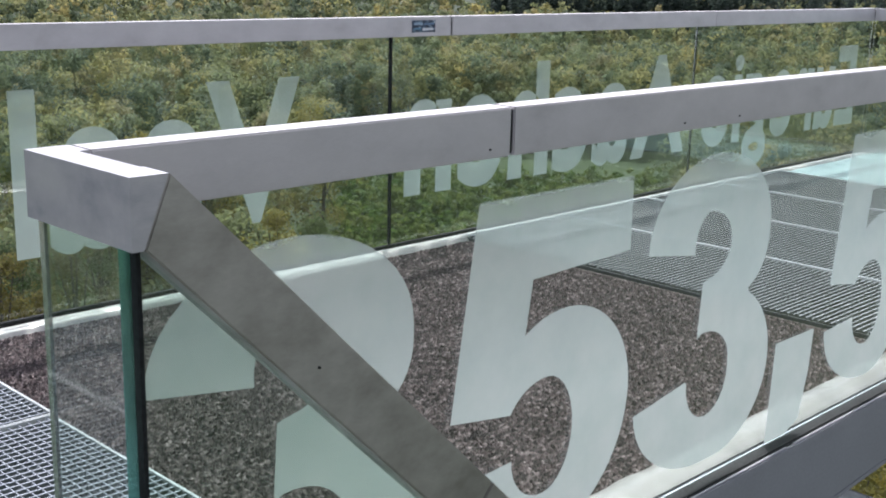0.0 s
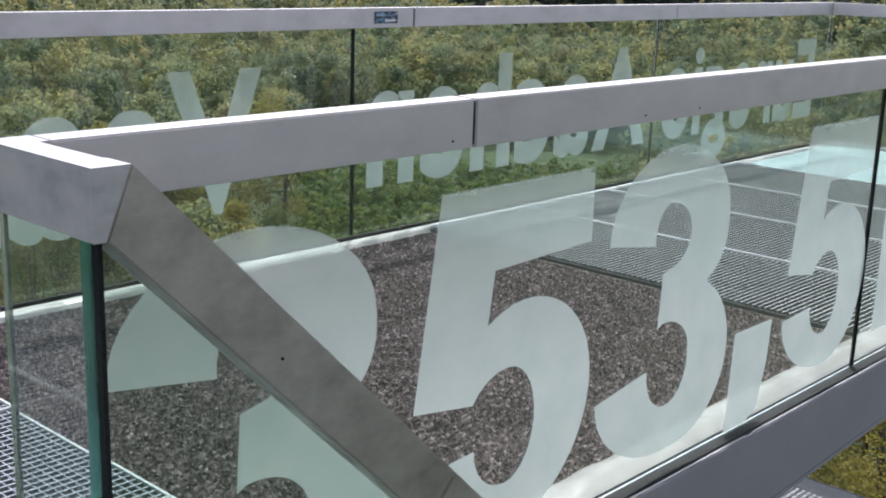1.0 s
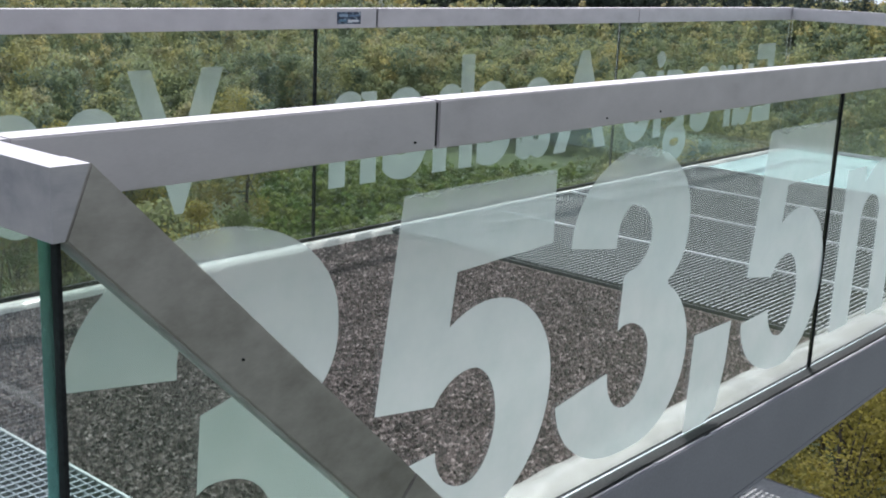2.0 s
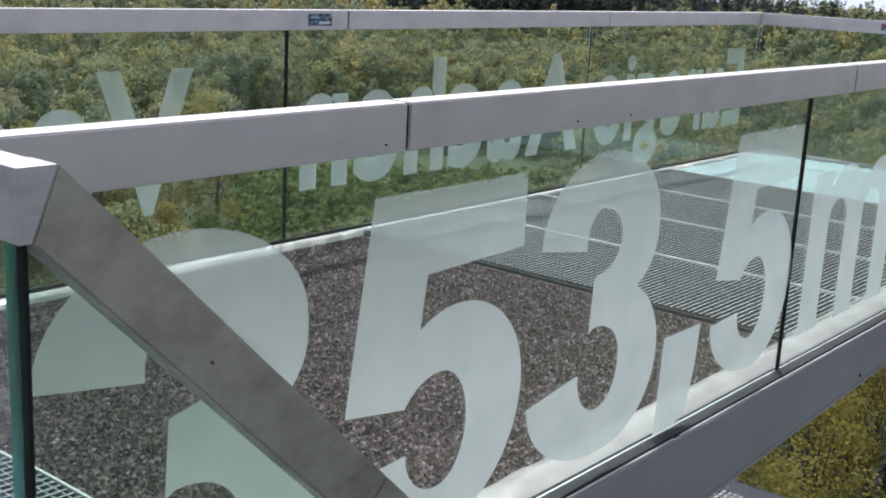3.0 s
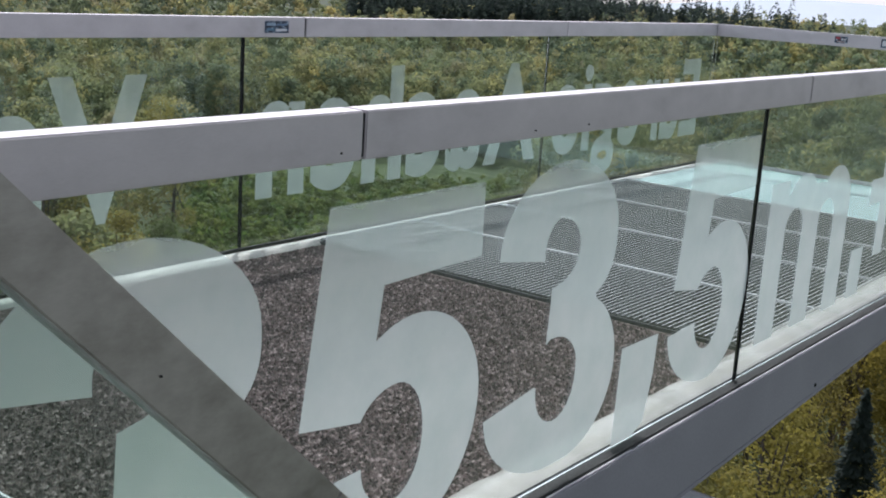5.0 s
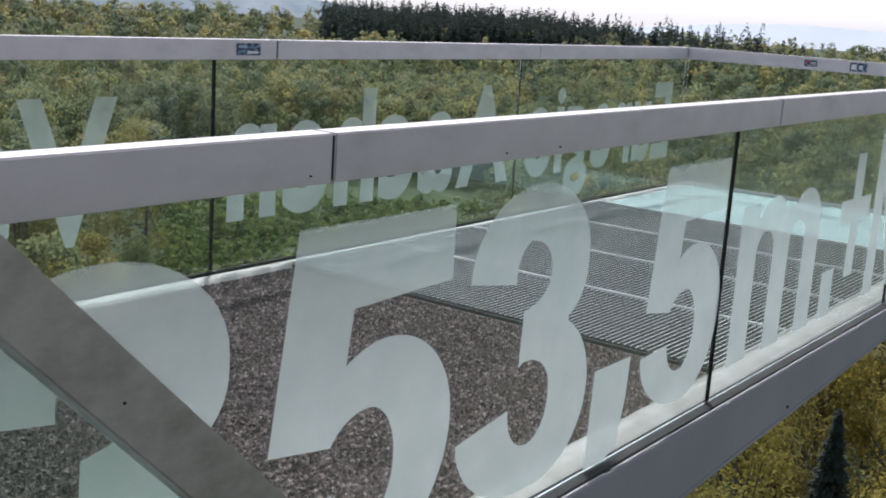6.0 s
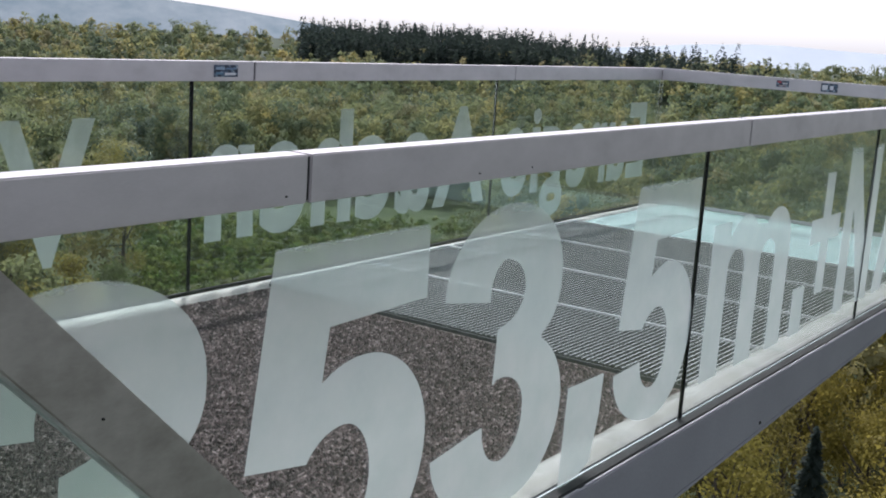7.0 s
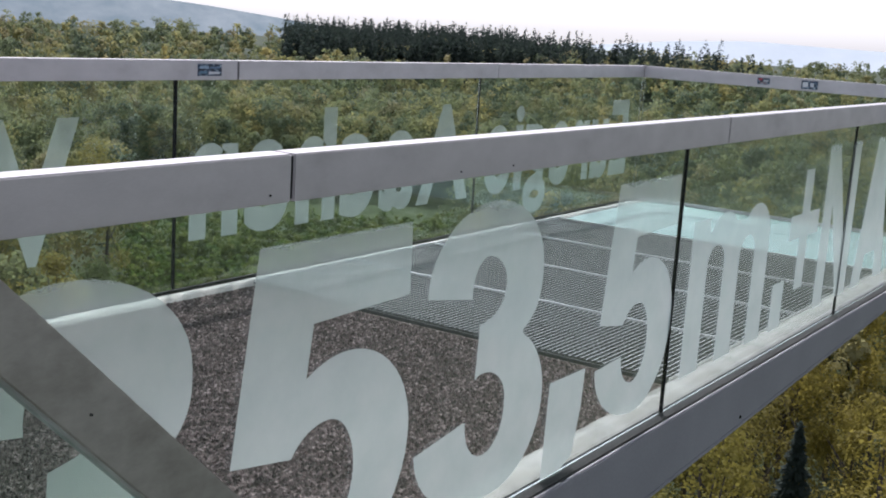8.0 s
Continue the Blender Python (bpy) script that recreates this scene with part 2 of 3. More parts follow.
q2, q3 = (q[0] + 0.003 * ux, q[1] + 0.003 * uz), (q[0] + 1.6 * ux, q[1] + 1.6 * uz)
part("sloping_rail", prism([(q2[0] + off[0], q2[1] + off[1]), (q3[0] + off[0], q3[1] + off[1]), q3, q2], -0.253, -0.189, 0.0025), STAIRSTEEL, stair)
glass_part(pane([(-1.019, 0.02), (1.1, -2.0), (1.1, -0.9), (-1.019, RB + 0.01)], -0.228, -0.214), stair, DUSTY)
part("edge_channel", box(-1.0265, -1.0195, -0.230, -0.212, -0.6, RB, 0.001), DARK, stair, "dark edge strip")
bm = bmesh.new()
bmesh.ops.create_cone(bm, cap_ends=True, segments=10, radius1=0.0025, radius2=0.0020, depth=0.004, matrix=pose(-0.722, -0.2545, 0.807, 90))
part("screw", bm, DARK, stair)

# ---------- far balustrade ----------
FY = 2.919
FTOP, FRB = 1.165, 1.061
far = thing("glass_balustrade", "frameless glass balustrade with steel handrail, lettering seen from behind", "balustrade")
for x0, x1 in ((-4.0, -0.062), (-0.058, 2.805), (2.815, 5.50), (5.504, 8.08)):
    part("handrail", box(x0, x1, FY, FY + 0.064, FRB, FTOP), STEEL, far)
for x0, x1 in ((-4.0, -0.565), (-0.557, 2.377), (2.385, 5.298), (5.306, 8.05)):
    glass_part(pane([(x0, -0.08), (x1, -0.08), (x1, FRB + 0.03), (x0, FRB + 0.03)], FY + 0.026, FY + 0.040), far)
part("joint_insert", box(2.8052, 2.8148, FY + 0.006, FY + 0.058, FRB + 0.006, FTOP - 0.006, 0), DARK, far, "dark joint insert")
for x, w in ((2.381, 0.0048), (5.302, 0.0022)):
    part("seal", box(x - w, x + w, FY + 0.0195, FY + 0.046, -0.057, FRB, 0), DARK, far)
part("clamp_rail", box(-4.0, 8.08, FY + 0.01, FY + 0.056, -0.15, -0.082, 0.004), DARK, far)

part("gasket", box(-4.0, 8.08, 2.9175, FY + 0.0245, -0.078, -0.058, 0.003), DARK, far, "dark glazing gasket")

# ---------- end balustrade ----------
end = thing("glass_balustrade", "short glass end balustrade with stickered steel handrail", "balustrade")
part("handrail", box(8.016, 8.08, 0.055, FY - 0.003, FRB, FTOP), STEEL, end)
glass_part(pane([(0.06, -0.08), (FY, -0.08), (FY, FRB + 0.03), (0.06, FRB + 0.03)], -8.056, -8.042), end).matrix_basis = pose(0, 0, 0, 0, 0, 90)
part("clamp_rail", box(8.02, 8.07, 0.06, FY, -0.15, -0.082, 0.004), DARK, end)


# ---------- lettering ----------
def arc(cx, cy, rx, ry, a0, a1, n=14):
    return [(cx + rx * math.cos(radians(a0 + (a1 - a0) * k / n)), cy + ry * math.sin(radians(a0 + (a1 - a0) * k / n))) for k in range(n + 1)]


def digit_five():
    p = [(0.12, 1.0), (0.955, 1.0), (0.96, 0.782), (0.402, 0.768), (0.373, 0.619)]
    p += arc(0.59, 0.36, 0.41, 0.305, 122, 0, 18)[1:]
    p += arc(0.55, 0.36, 0.45, 0.365, 0, -90, 14)[1:]
    p += arc(0.55, 0.27, 0.55, 0.275, -90, -177, 12)[1:]
    p += [(0.325, 0.27)]
    p += arc(0.50, 0.27, 0.175, 0.135, 180, 270, 8)[1:]
    p += arc(0.50, 0.308, 0.16, 0.173, -90, 90, 14)[1:]
    p += arc(0.50, 0.33, 0.22, 0.151, 90, 150, 8)[1:]
    return p + [(0.012, 0.44)]


def digit_three():
    p = [(0.356, 0.694), (0.045, 0.731)]
    p += arc(0.48, 0.735, 0.435, 0.262, 172, 0, 20)
    p += arc(0.715, 0.70, 0.20, 0.17, 0, -72, 8)
    p += arc(0.60, 0.275, 0.388, 0.280, 62, -90, 18)
    p += arc(0.50, 0.27, 0.49, 0.275, -90, -176, 12)
    p += [(0.345, 0.292)]
    p += arc(0.51, 0.285, 0.15, 0.135, 178, 360, 12)
    p += arc(0.475, 0.31, 0.186, 0.125, 0, 100, 10)[1:]
    p += [(0.412, 0.42), (0.425, 0.60)]
    p += arc(0.44, 0.715, 0.175, 0.108, -80, 90, 14)
    p += arc(0.47, 0.72, 0.115, 0.103, 90, 178, 8)[1:]
    return p


def digit_comma():
    return [(0.06, 1.0), (1.0, 1.0), (0.96, 0.58), (0.80, 0.10), (0.50, 0.0), (0.0, 0.0)]


def letter_m():
    p = [(0.0, 0.0), (0.0, 1.0), (0.19, 1.0), (0.20, 0.90)]
    p += arc(0.38, 0.80, 0.18, 0.22, 140, 40, 8)
    p += arc(0.80, 0.76, 0.20, 0.26, 140, 0, 12)
    p += [(1.0, 0.0), (0.80, 0.0)]
    p += arc(0.70, 0.68, 0.10, 0.13, 0, 180, 10)
    p += [(0.60, 0.0), (0.40, 0.0)]
    p += arc(0.30, 0.68, 0.10, 0.13, 0, 180, 10)
    return p + [(0.20, 0.0)]


def plus_sign():
    a, b = 0.36, 0.64
    return [(a, 0), (b, 0), (b, 0.44), (1, 0.44), (1, 0.64), (b, 0.64), (b, 1), (a, 1), (a, 0.64), (0, 0.64), (0, 0.44), (a, 0.44)]


def letter_n():
    return [(0, 0), (0.26, 0), (0.26, 0.62), (0.70, 0), (1, 0), (1, 1), (0.74, 1), (0.74, 0.40), (0.30, 1), (0, 1)]


def letter_a():
    return [(0, 0), (0.27, 0), (0.34, 0.2), (0.66, 0.2), (0.73, 0), (1, 0), (0.65, 1), (0.35, 1)]


def film_shape(name, outline, x0, x1, z0, z1, parent, y):
    """A thin film in the given outline, drawn in the unit square."""
    bm = bmesh.new()
    vs = []
    for u, v in outline:
        p = (x0 + u * (x1 - x0), y, z0 + v * (z1 - z0))
        if not vs or (Vector(p) - vs[-1].co).length > 1e-4:
            vs.append(bm.verts.new(p))
    es = [bm.edges.new((vs[k], vs[(k + 1) % len(vs)])) for k in range(len(vs))]
    bmesh.ops.triangle_fill(bm, use_beauty=True, use_dissolve=False, edges=es, normal=(0, -1, 0))
    return part(name, bm, FILM, parent, "frosted white film")


for name, shape, x0, x1, z0, z1 in (
    ("digit", digit_three, -0.908, -0.176, 0.060, 0.948),
    ("digit", digit_five, -0.130, 0.540, 0.072, 0.943),
    ("digit", digit_three, 0.565, 1.270, 0.062, 0.965),
    ("digit", digit_comma, 1.296, 1.552, 0.004, 0.330),
    ("digit", digit_five, 1.625, 2.243, 0.080, 0.945),
    ("letter", letter_m, 2.385, 3.290, 0.105, 0.740),
    ("stop", lambda: [(0, 0), (1, 0), (1, 1), (0, 1)], 3.42, 3.58, 0.105, 0.33),
    ("sign", plus_sign, 3.58, 4.02, 0.260, 0.855),
    ("letter", letter_n, 4.09, 4.66, 0.105, 0.955),
    ("letter", letter_a, 4.78, 5.45, 0.105, 0.955),
):
    film_shape(name, shape(), x0, x1, z0, z1, near, 0.030)


def glyph(ch):
    """One bold letter of the built-in font as a flat mesh."""
    cu = bpy.data.curves.new("glyph", "FONT")
    cu.body, cu.offset, cu.resolution_u = ch, 0.030, 6
    tmp = bpy.data.objects.new("glyph", cu)
    scene.collection.objects.link(tmp)
    bpy.context.view_layer.update()
    me = bpy.data.meshes.new_from_object(tmp.evaluated_get(bpy.context.evaluated_depsgraph_get()))
    bpy.data.objects.remove(tmp)
    return me


def word(text, x_first, x_last, z0, z1, parent, y):
    """A word in film on the far glass, facing away, so that it reads backwards from here."""
    made = [glyph(ch) for ch in text]
    box_x = [(min(v.co.x for v in me.vertices), max(v.co.x for v in me.vertices)) for me in made]
    gap, tall = 0.055, 0.547
    total = sum(b - a for a, b in box_x) + gap * (len(text) - 1)
    at, cap = 0.0, 0.729
    for me, (a, b) in zip(made, box_x):
        small = len(text) > 1 and at > 0.0
        for v in me.vertices:
            u = (at + v.co.x - a) / total
            if small and v.co.y > 0.0:
                v.co.y = v.co.y * 1.11 if v.co.y < tall else tall * 1.11 + (v.co.y - tall) * 0.72
            v.co = (x_first + u * (x_last - x_first), y, z0 + v.co.y / cap * (z1 - z0))
        at += b - a + gap
        me.materials.append(FILM)
        ob = new("letter", me)
        ob.parent = parent
        ob["label"] = "frosted white letter, seen from behind"


word("Euregio", 7.84, 5.43, 0.215, 0.875, far, FY + 0.044)
word("Aachen", 5.23, 2.495, 0.215, 0.89, far, FY + 0.044)
word("Vaal", 1.78, 0.275, 0.215, 0.90, far, FY + 0.044)


# ---------- stickers ----------
def sticker(x0, x1, z0, z1, label, bars, m):
    th = thing("sticker", label, "sticker")
    base, nt, b = material("sticker_print", (0.02, 0.035, 0.07), 0.35)
    blot = noise_node(nt, 38, 3, (1, 1, 1.8))
    tone = ramp(nt, blot.outputs[0], [(0.40, (0.012, 0.016, 0.03)), (0.52, (0.03, 0.06, 0.11)), (0.60, (0.20, 0.27, 0.33)), (0.68, (0.62, 0.65, 0.67))])
    nt.links.new(tone.outputs[0], b.inputs["Base Color"])
    ob = part("backing", box(x0, x1, -0.0015, 0.0, z0, z1, 0), base, th)
    for i, (a, c, e, f, colour) in enumerate(bars):
        ink, nt2, b2 = material("sticker_ink", colour, 0.4)
        w, h = x1 - x0, z1 - z0
        part("printed_bar", box(x0 + a * w, x0 + c * w, -0.003, -0.0016, z0 + e * h, z0 + f * h, 0), ink, ob)
    th.matrix_basis = m
    return th


sticker(2.505, 2.680, 1.083, 1.147, "small dark blue sticker on the handrail", [(0.08, 0.45, 0.6, 0.82, (0.25, 0.35, 0.45)), (0.5, 0.92, 0.62, 0.75, (0.12, 0.2, 0.3)), (0.45, 0.9, 0.15, 0.35, (0.6, 0.63, 0.65)), (0.08, 0.38, 0.2, 0.4, (0.1, 0.2, 0.28))], pose(0, FY - 0.0005, 0))
sticker(-0.055, 0.055, 1.087, 1.143, "small red and black sticker on the handrail", [(0.1, 0.4, 0.6, 0.9, (0.35, 0.04, 0.05)), (0.5, 0.9, 0.5, 0.7, (0.5, 0.5, 0.5)), (0.2, 0.8, 0.15, 0.3, (0.4, 0.3, 0.3))], pose(8.0155, 1.80, 0, 0, 0, -90))
sticker(-0.05, 0.05, 1.090, 1.140, "small grey worn sticker on the handrail", [(0.1, 0.5, 0.3, 0.8, (0.4, 0.4, 0.42)), (0.55, 0.9, 0.2, 0.6, (0.3, 0.3, 0.33))], pose(8.0155, 0.62, 0, 0, 0, -90))
sticker(-0.07, 0.07, 1.079, 1.149, "round black and white sticker on the handrail", [(0.08, 0.4, 0.2, 0.8, (0.6, 0.6, 0.62)), (0.55, 0.75, 0.25, 0.75, (0.55, 0.55, 0.6))], pose(8.0155, 1.40, 0, 0, 0, -90))

# ---------- deck ----------
DZ = -0.062


def curb(name, label, y0, y1, x0, x1, z0, z1, wave):
    """A white rounded ledge with dents along it."""
    th = thing(name, label, "ledge", "", "structure")
    bm = bmesh.new()
    n, prof = int((x1 - x0) / 0.05), 9
    rows = []
    for i in range(n + 1):
        x = x0 + (x1 - x0) * i / n
        row = []
        for j in range(prof + 1):
            u = j / prof
            lift = math.sin(math.pi * u) ** 0.6
            d = wave * (noise.noise(Vector((x * 3.1, u * 2.0, 7.0))) + 0.9 * noise.noise(Vector((x * 9.0, u * 3.0, 2.0)))) * lift
            row.append(bm.verts.new((x, y0 + (y1 - y0) * u, z0 + (z1 - z0) * lift + d)))
        rows.append(row)
    for i in range(n):
        for j in range(prof):
            f = bm.faces.new((rows[i][j], rows[i + 1][j], rows[i + 1][j + 1], rows[i][j + 1]))
            f.smooth = True
    part("ledge_sheet", bm, WHITE, th)
    return th


curb("near_ledge", "white coated metal ledge inside the glass", 0.067, 0.275, -0.13, 8.0, -0.075, -0.025, 0.017)
curb("far_ledge", "white coated metal ledge inside the glass", 2.806, 2.9170, -4.0, 8.0, -0.09, -0.062, 0.002)

mat_bed = tagged(part("deck_plate", box(-0.10, 2.865, 0.25, 2.805, -0.16, -0.0885, 0), MATBED), "dark brown plate under the coarse mat", "floor", "", "structure")


def granule_field():
    """Rows of rough lumps, like coarse bound chippings."""
    rnd = np.random.RandomState(4)
    verts, faces = [], []
    pitch_x, pitch_y = 0.0135, 0.0115
    columns, rows = int(2.955 / pitch_x), int(2.545 / pitch_y)
    for r in range(rows):
        xs = -0.10 + (np.arange(columns) + (r % 2) * 0.5) * pitch_x + rnd.normal(0, 0.0028, columns)
        ys = 0.262 + r * pitch_y + rnd.normal(0, 0.0020, columns)
        half = rnd.uniform(0.55, 0.85, (columns, 2)) * (pitch_x, pitch_y)
        tip = rnd.normal(0, 0.0034, (columns, 2))
        high = rnd.uniform(0.002, 0.0105, columns) + 0.0025 * (r % 4 > 0)
        for x, y, (w, d), (sx, sy), h in zip(xs, ys, half, tip, high):
            b = len(verts)
            verts += [(x - w, y - d, -0.0905), (x + w, y - d, -0.0905), (x + w, y + d, -0.0905), (x - w, y + d, -0.0905), (x + sx, y + sy, -0.0885 + h)]
            faces += [(b, b + 1, b + 4), (b + 1, b + 2, b + 4), (b + 2, b + 3, b + 4), (b + 3, b, b + 4)]
    me = bpy.data.meshes.new("coarse_mat")
    me.from_pydata(verts, [], faces)
    me.materials.append(MAT)
    return tagged(new("coarse_mat", me), "coarse brown bound-chipping mat on the deck", "floor mat", "", "stuff")


granule_field()


def grating(x0, x1, y0, y1, pitch, cross, low=0.002):
    """Steel grating panel: frame, bearing bars, thin cross rods."""
    th = thing("grating_panel", "galvanised steel open grating panel laid in the deck", "grating", "deck gratings")
    for a, b, c, d in ((x0, x0 + 0.009, y0, y1), (x1 - 0.009, x1, y0, y1), (x0 + 0.009, x1 - 0.009, y0, y0 + 0.005), (x0 + 0.009, x1 - 0.009, y1 - 0.005, y1)):
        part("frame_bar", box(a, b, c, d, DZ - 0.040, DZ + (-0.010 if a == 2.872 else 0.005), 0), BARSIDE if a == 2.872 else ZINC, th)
    bm = bmesh.new()
    y = y0 + pitch
    while y < y1 - 0.01:
        add_box(bm, x0 + 0.009, x1 - 0.009, y - 0.09 * pitch, y + 0.09 * pitch, DZ - 0.030, DZ)
        y += pitch
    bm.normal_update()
    # light and shade by colour: brighter steel on bar tops, darker on sides
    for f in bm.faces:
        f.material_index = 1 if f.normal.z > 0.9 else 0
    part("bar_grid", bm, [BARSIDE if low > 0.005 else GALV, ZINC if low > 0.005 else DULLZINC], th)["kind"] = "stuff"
    bm = bmesh.new()
    x = x0 + cross
    while x < x1 - 0.01:
        add_box(bm, x - 0.0016, x + 0.0016, y0 + 0.005, y1 - 0.005, DZ - low - 0.010, DZ - low)
        x += cross
    part("rod_grid", bm, GALV if low > 0.005 else DULLZINC, th)["kind"] = "stuff"
    return th


for k in range(4):
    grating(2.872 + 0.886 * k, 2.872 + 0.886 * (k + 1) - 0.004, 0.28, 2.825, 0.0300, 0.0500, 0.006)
for x0, x1 in ((-1.125, -0.135), (-2.12, -1.13), (-3.12, -2.125)):
    for y0, y1 in ((0.07, 0.96), (0.965, 1.86), (1.865, 2.76)):
        grating(x0, x1, y0, y1, 0.033, 0.033)
for x0, x1 in ((-2.12, -1.13), (-3.12, -2.125)):
    for y0, y1 in ((-2.72, -1.83), (-1.825, -0.935), (-0.93, 0.065)):
        grating(x0, x1, y0, y1, 0.033, 0.033)

floor_glass = thing("floor_glass", "pale aqua frosted glass floor at the deck's end", "glass floor", "", "structure")
for x0, x1 in ((6.425, 7.30), (7.305, 8.012)):
    for y0, y1 in ((0.28, 1.50), (1.505, 2.77)):
        part("panel", box(x0, x1, y0, y1, DZ - 0.03, DZ, 0.002), FLOORGLASS, floor_glass)
part("edge_trim", box(8.013, 8.0185, 0.07, FY - 0.01, -0.13, -0.03, 0), STEEL, floor_glass)

# steel under the deck
fascia = thing("edge_beam", "grey painted steel edge beam carrying the glass", "beam", "", "structure")
part("web", prism([(-1.05, -0.42), (7.2, -0.038), (8.2, -0.036), (8.2, -0.012), (-1.05, -0.012)], -0.022, -0.011, 0.002), FASCIA, fascia)
part("bottom_flange", prism([(-1.05, -0.442), (7.2, -0.0605), (7.2, -0.0385), (-1.05, -0.4205)], -0.022, 0.16, 0.003), FASCIA, fascia)
for x in (3.02,):
    bm = bmesh.new()
    bmesh.ops.create_cone(bm, cap_ends=True, segments=10, radius1=0.008, radius2=0.007, depth=0.006, matrix=pose(x, -0.024, -0.20, 90))
    part("bolt", bm, DARK, fascia)
beam2 = thing("edge_beam", "grey painted steel edge beam carrying the glass", "beam", "", "structure")
part("web", box(-4.0, 8.2, 2.93, 3.0, -0.45, -0.152, 0.003), FASCIA, beam2)
for k in range(6):
    tagged(part("joist", box(2.80 + 0.886 * k, 2.85 + 0.886 * k, 0.17, 2.92, -0.30, DZ - 0.042, 0), FASCIA), "grey steel joist under the gratings", "joist", "deck joists", "structure")

# landing of the lower stair, in the striped light that falls through the gratings
lower = thing("lower_landing", "pale galvanised steel stair landing below the deck", "landing")
part("plate", box(1.4, 3.36, 0.02, 2.8, -1.05, -1.03, 0.002), ZINC, lower)
part("edge_angle", box(3.361, 3.375, 0.02, 2.8, -1.11, -1.03, 0.002), FASCIA, lower)
part("edge_angle", box(1.4, 3.375, 0.0, 0.019, -1.11, -1.03, 0.002), FASCIA, lower)

# ---------- ground ----------
def ground_height(x, y):
    r = math.hypot(x, y)
    h = -36.0 + 2.0 * noise.noise(Vector((x / 90, y / 90, 0.3)))
    if r > 230:
        h += min((r - 230) * 0.05, 60 * 0.05 + max(0, r - 290) * 0.035)
    if r > 620:
        h -= (r - 620) * 0.05
    return h


def make_ground():
    bm = bmesh.new()
    rings = [0, 15, 30, 50, 75, 100, 130, 160, 190, 220, 250, 290, 330, 370, 420, 480, 550, 620, 720, 900, 1300, 2000, 3500]
    seg = 96
    prev = None
    for r in rings:
        row = []
        for s in range(seg):
            a = 2 * math.pi * s / seg
            x, y = r * math.cos(a), r * math.sin(a)
            row.append(bm.verts.new((x, y, max(ground_height(x, y), -70))))
        if prev:
            for s in range(seg):
                bm.faces.new((prev[s], row[s], row[(s + 1) % seg], prev[(s + 1) % seg]))
        prev = row
    bmesh.ops.remove_doubles(bm, verts=bm.verts[:], dist=0.01)
    for f in bm.faces:
        f.smooth = True
    m, nt, b = material("meadow_and_litter", (0.06, 0.1, 0.02), 0.95)
    n1, n2 = noise_node(nt, 0.02, 5), noise_node(nt, 1.5, 4)
    c1 = ramp(nt, n1.outputs[0], [(0.35, (0.028, 0.046, 0.016)), (0.55, (0.042, 0.062, 0.02)), (0.7, (0.055, 0.07, 0.026))])
    c2 = ramp(nt, n2.outputs[0], [(0.3, (0.6, 0.6, 0.6)), (0.7, (1.1, 1.1, 1.0))])
    nt.links.new(mixed(nt, c1.outputs[0], c2.outputs[0]), b.inputs["Base Color"])
    return tagged(part("ground", bm, m), "rough grass and forest floor far below", "ground", "", "structure")


make_ground()


def make_meadow():
    """An open strip of fresh grass between the shrubs and the woods."""
    bm = bmesh.new()
    rows = []
    for r in range(176, 246, 6):
        row = []
        for k in range(25):
            az = radians(39.5 + 18.5 * k / 24 + 0.6 * noise.noise(Vector((r / 12, k / 3, 0))))
            x, y = r * math.sin(az) - 1.8, r * math.cos(az) - 1.6
            row.append(bm.verts.new((x, y, ground_height(x, y) + 0.25)))
        rows.append(row)
    for a, b in zip(rows, rows[1:]):
        for k in range(24):
            bm.faces.new((a[k], b[k], b[k + 1], a[k + 1])).smooth = True
    m, nt, b = material("fresh_grass", (0.09, 0.16, 0.03), 0.9)
    n1, n2 = noise_node(nt, 0.08, 5), noise_node(nt, 2.0, 4)
    c1 = ramp(nt, n1.outputs[0], [(0.35, (0.034, 0.062, 0.016)), (0.65, (0.062, 0.098, 0.024))])
    c2 = ramp(nt, n2.outputs[0], [(0.3, (0.7, 0.7, 0.7)), (0.7, (1.1, 1.1, 1.0))])
    nt.links.new(mixed(nt, c1.outputs[0], c2.outputs[0]), b.inputs["Base Color"])
    return tagged(part("ground_meadow", bm, m), "strip of fresh green meadow in a clearing", "meadow", "", "structure")


make_meadow()


# ---------- trees ----------
def leaf_cloud(rnd, count, centres, radii, size):
    """Small bent leaf clumps on the outside of lobes; returns the corners of quads and, for each, the way out of its lobe."""
    pick = rnd.randint(0, len(centres), count)
    d = rnd.normal(0, 1, (count, 3))
    d /= np.linalg.norm(d, axis=1)[:, None]
    rad = rnd.uniform(0.25, 1.0, count) ** 0.5 * rnd.normal(1.0, 0.16, count)
    c = centres[pick] + d * radii[pick][:, None] * rad[:, None] * np.array([1, 1, 0.85])
    n = d + np.array([0, 0, 0.30]) + rnd.normal(0, 0.34, (count, 3))
    n /= np.linalg.norm(n, axis=1)[:, None] + 1e-6
    a = np.cross(n, rnd.normal(0, 1, (count, 3)))
    a /= np.linalg.norm(a, axis=1)[:, None] + 1e-6
    b = np.cross(n, a)
    s = size * rnd.uniform(0.5, 1.3, count)[:, None]
    q = np.stack([c - a * s, c - b * s * 0.7, c + a * s, c + b * s * 0.7], 1)
    q[:, 1] += 0.25 * s * rnd.normal(0, 1, (count, 3))
    away = c - centres.mean(0)
    out = 0.35 * d + 0.85 * away / (np.linalg.norm(away, axis=1)[:, None] + 1e-6) + 0.35 * n + np.array([0, 0, 0.1])
    return q.reshape(-1, 3), out / np.linalg.norm(out, axis=1)[:, None]


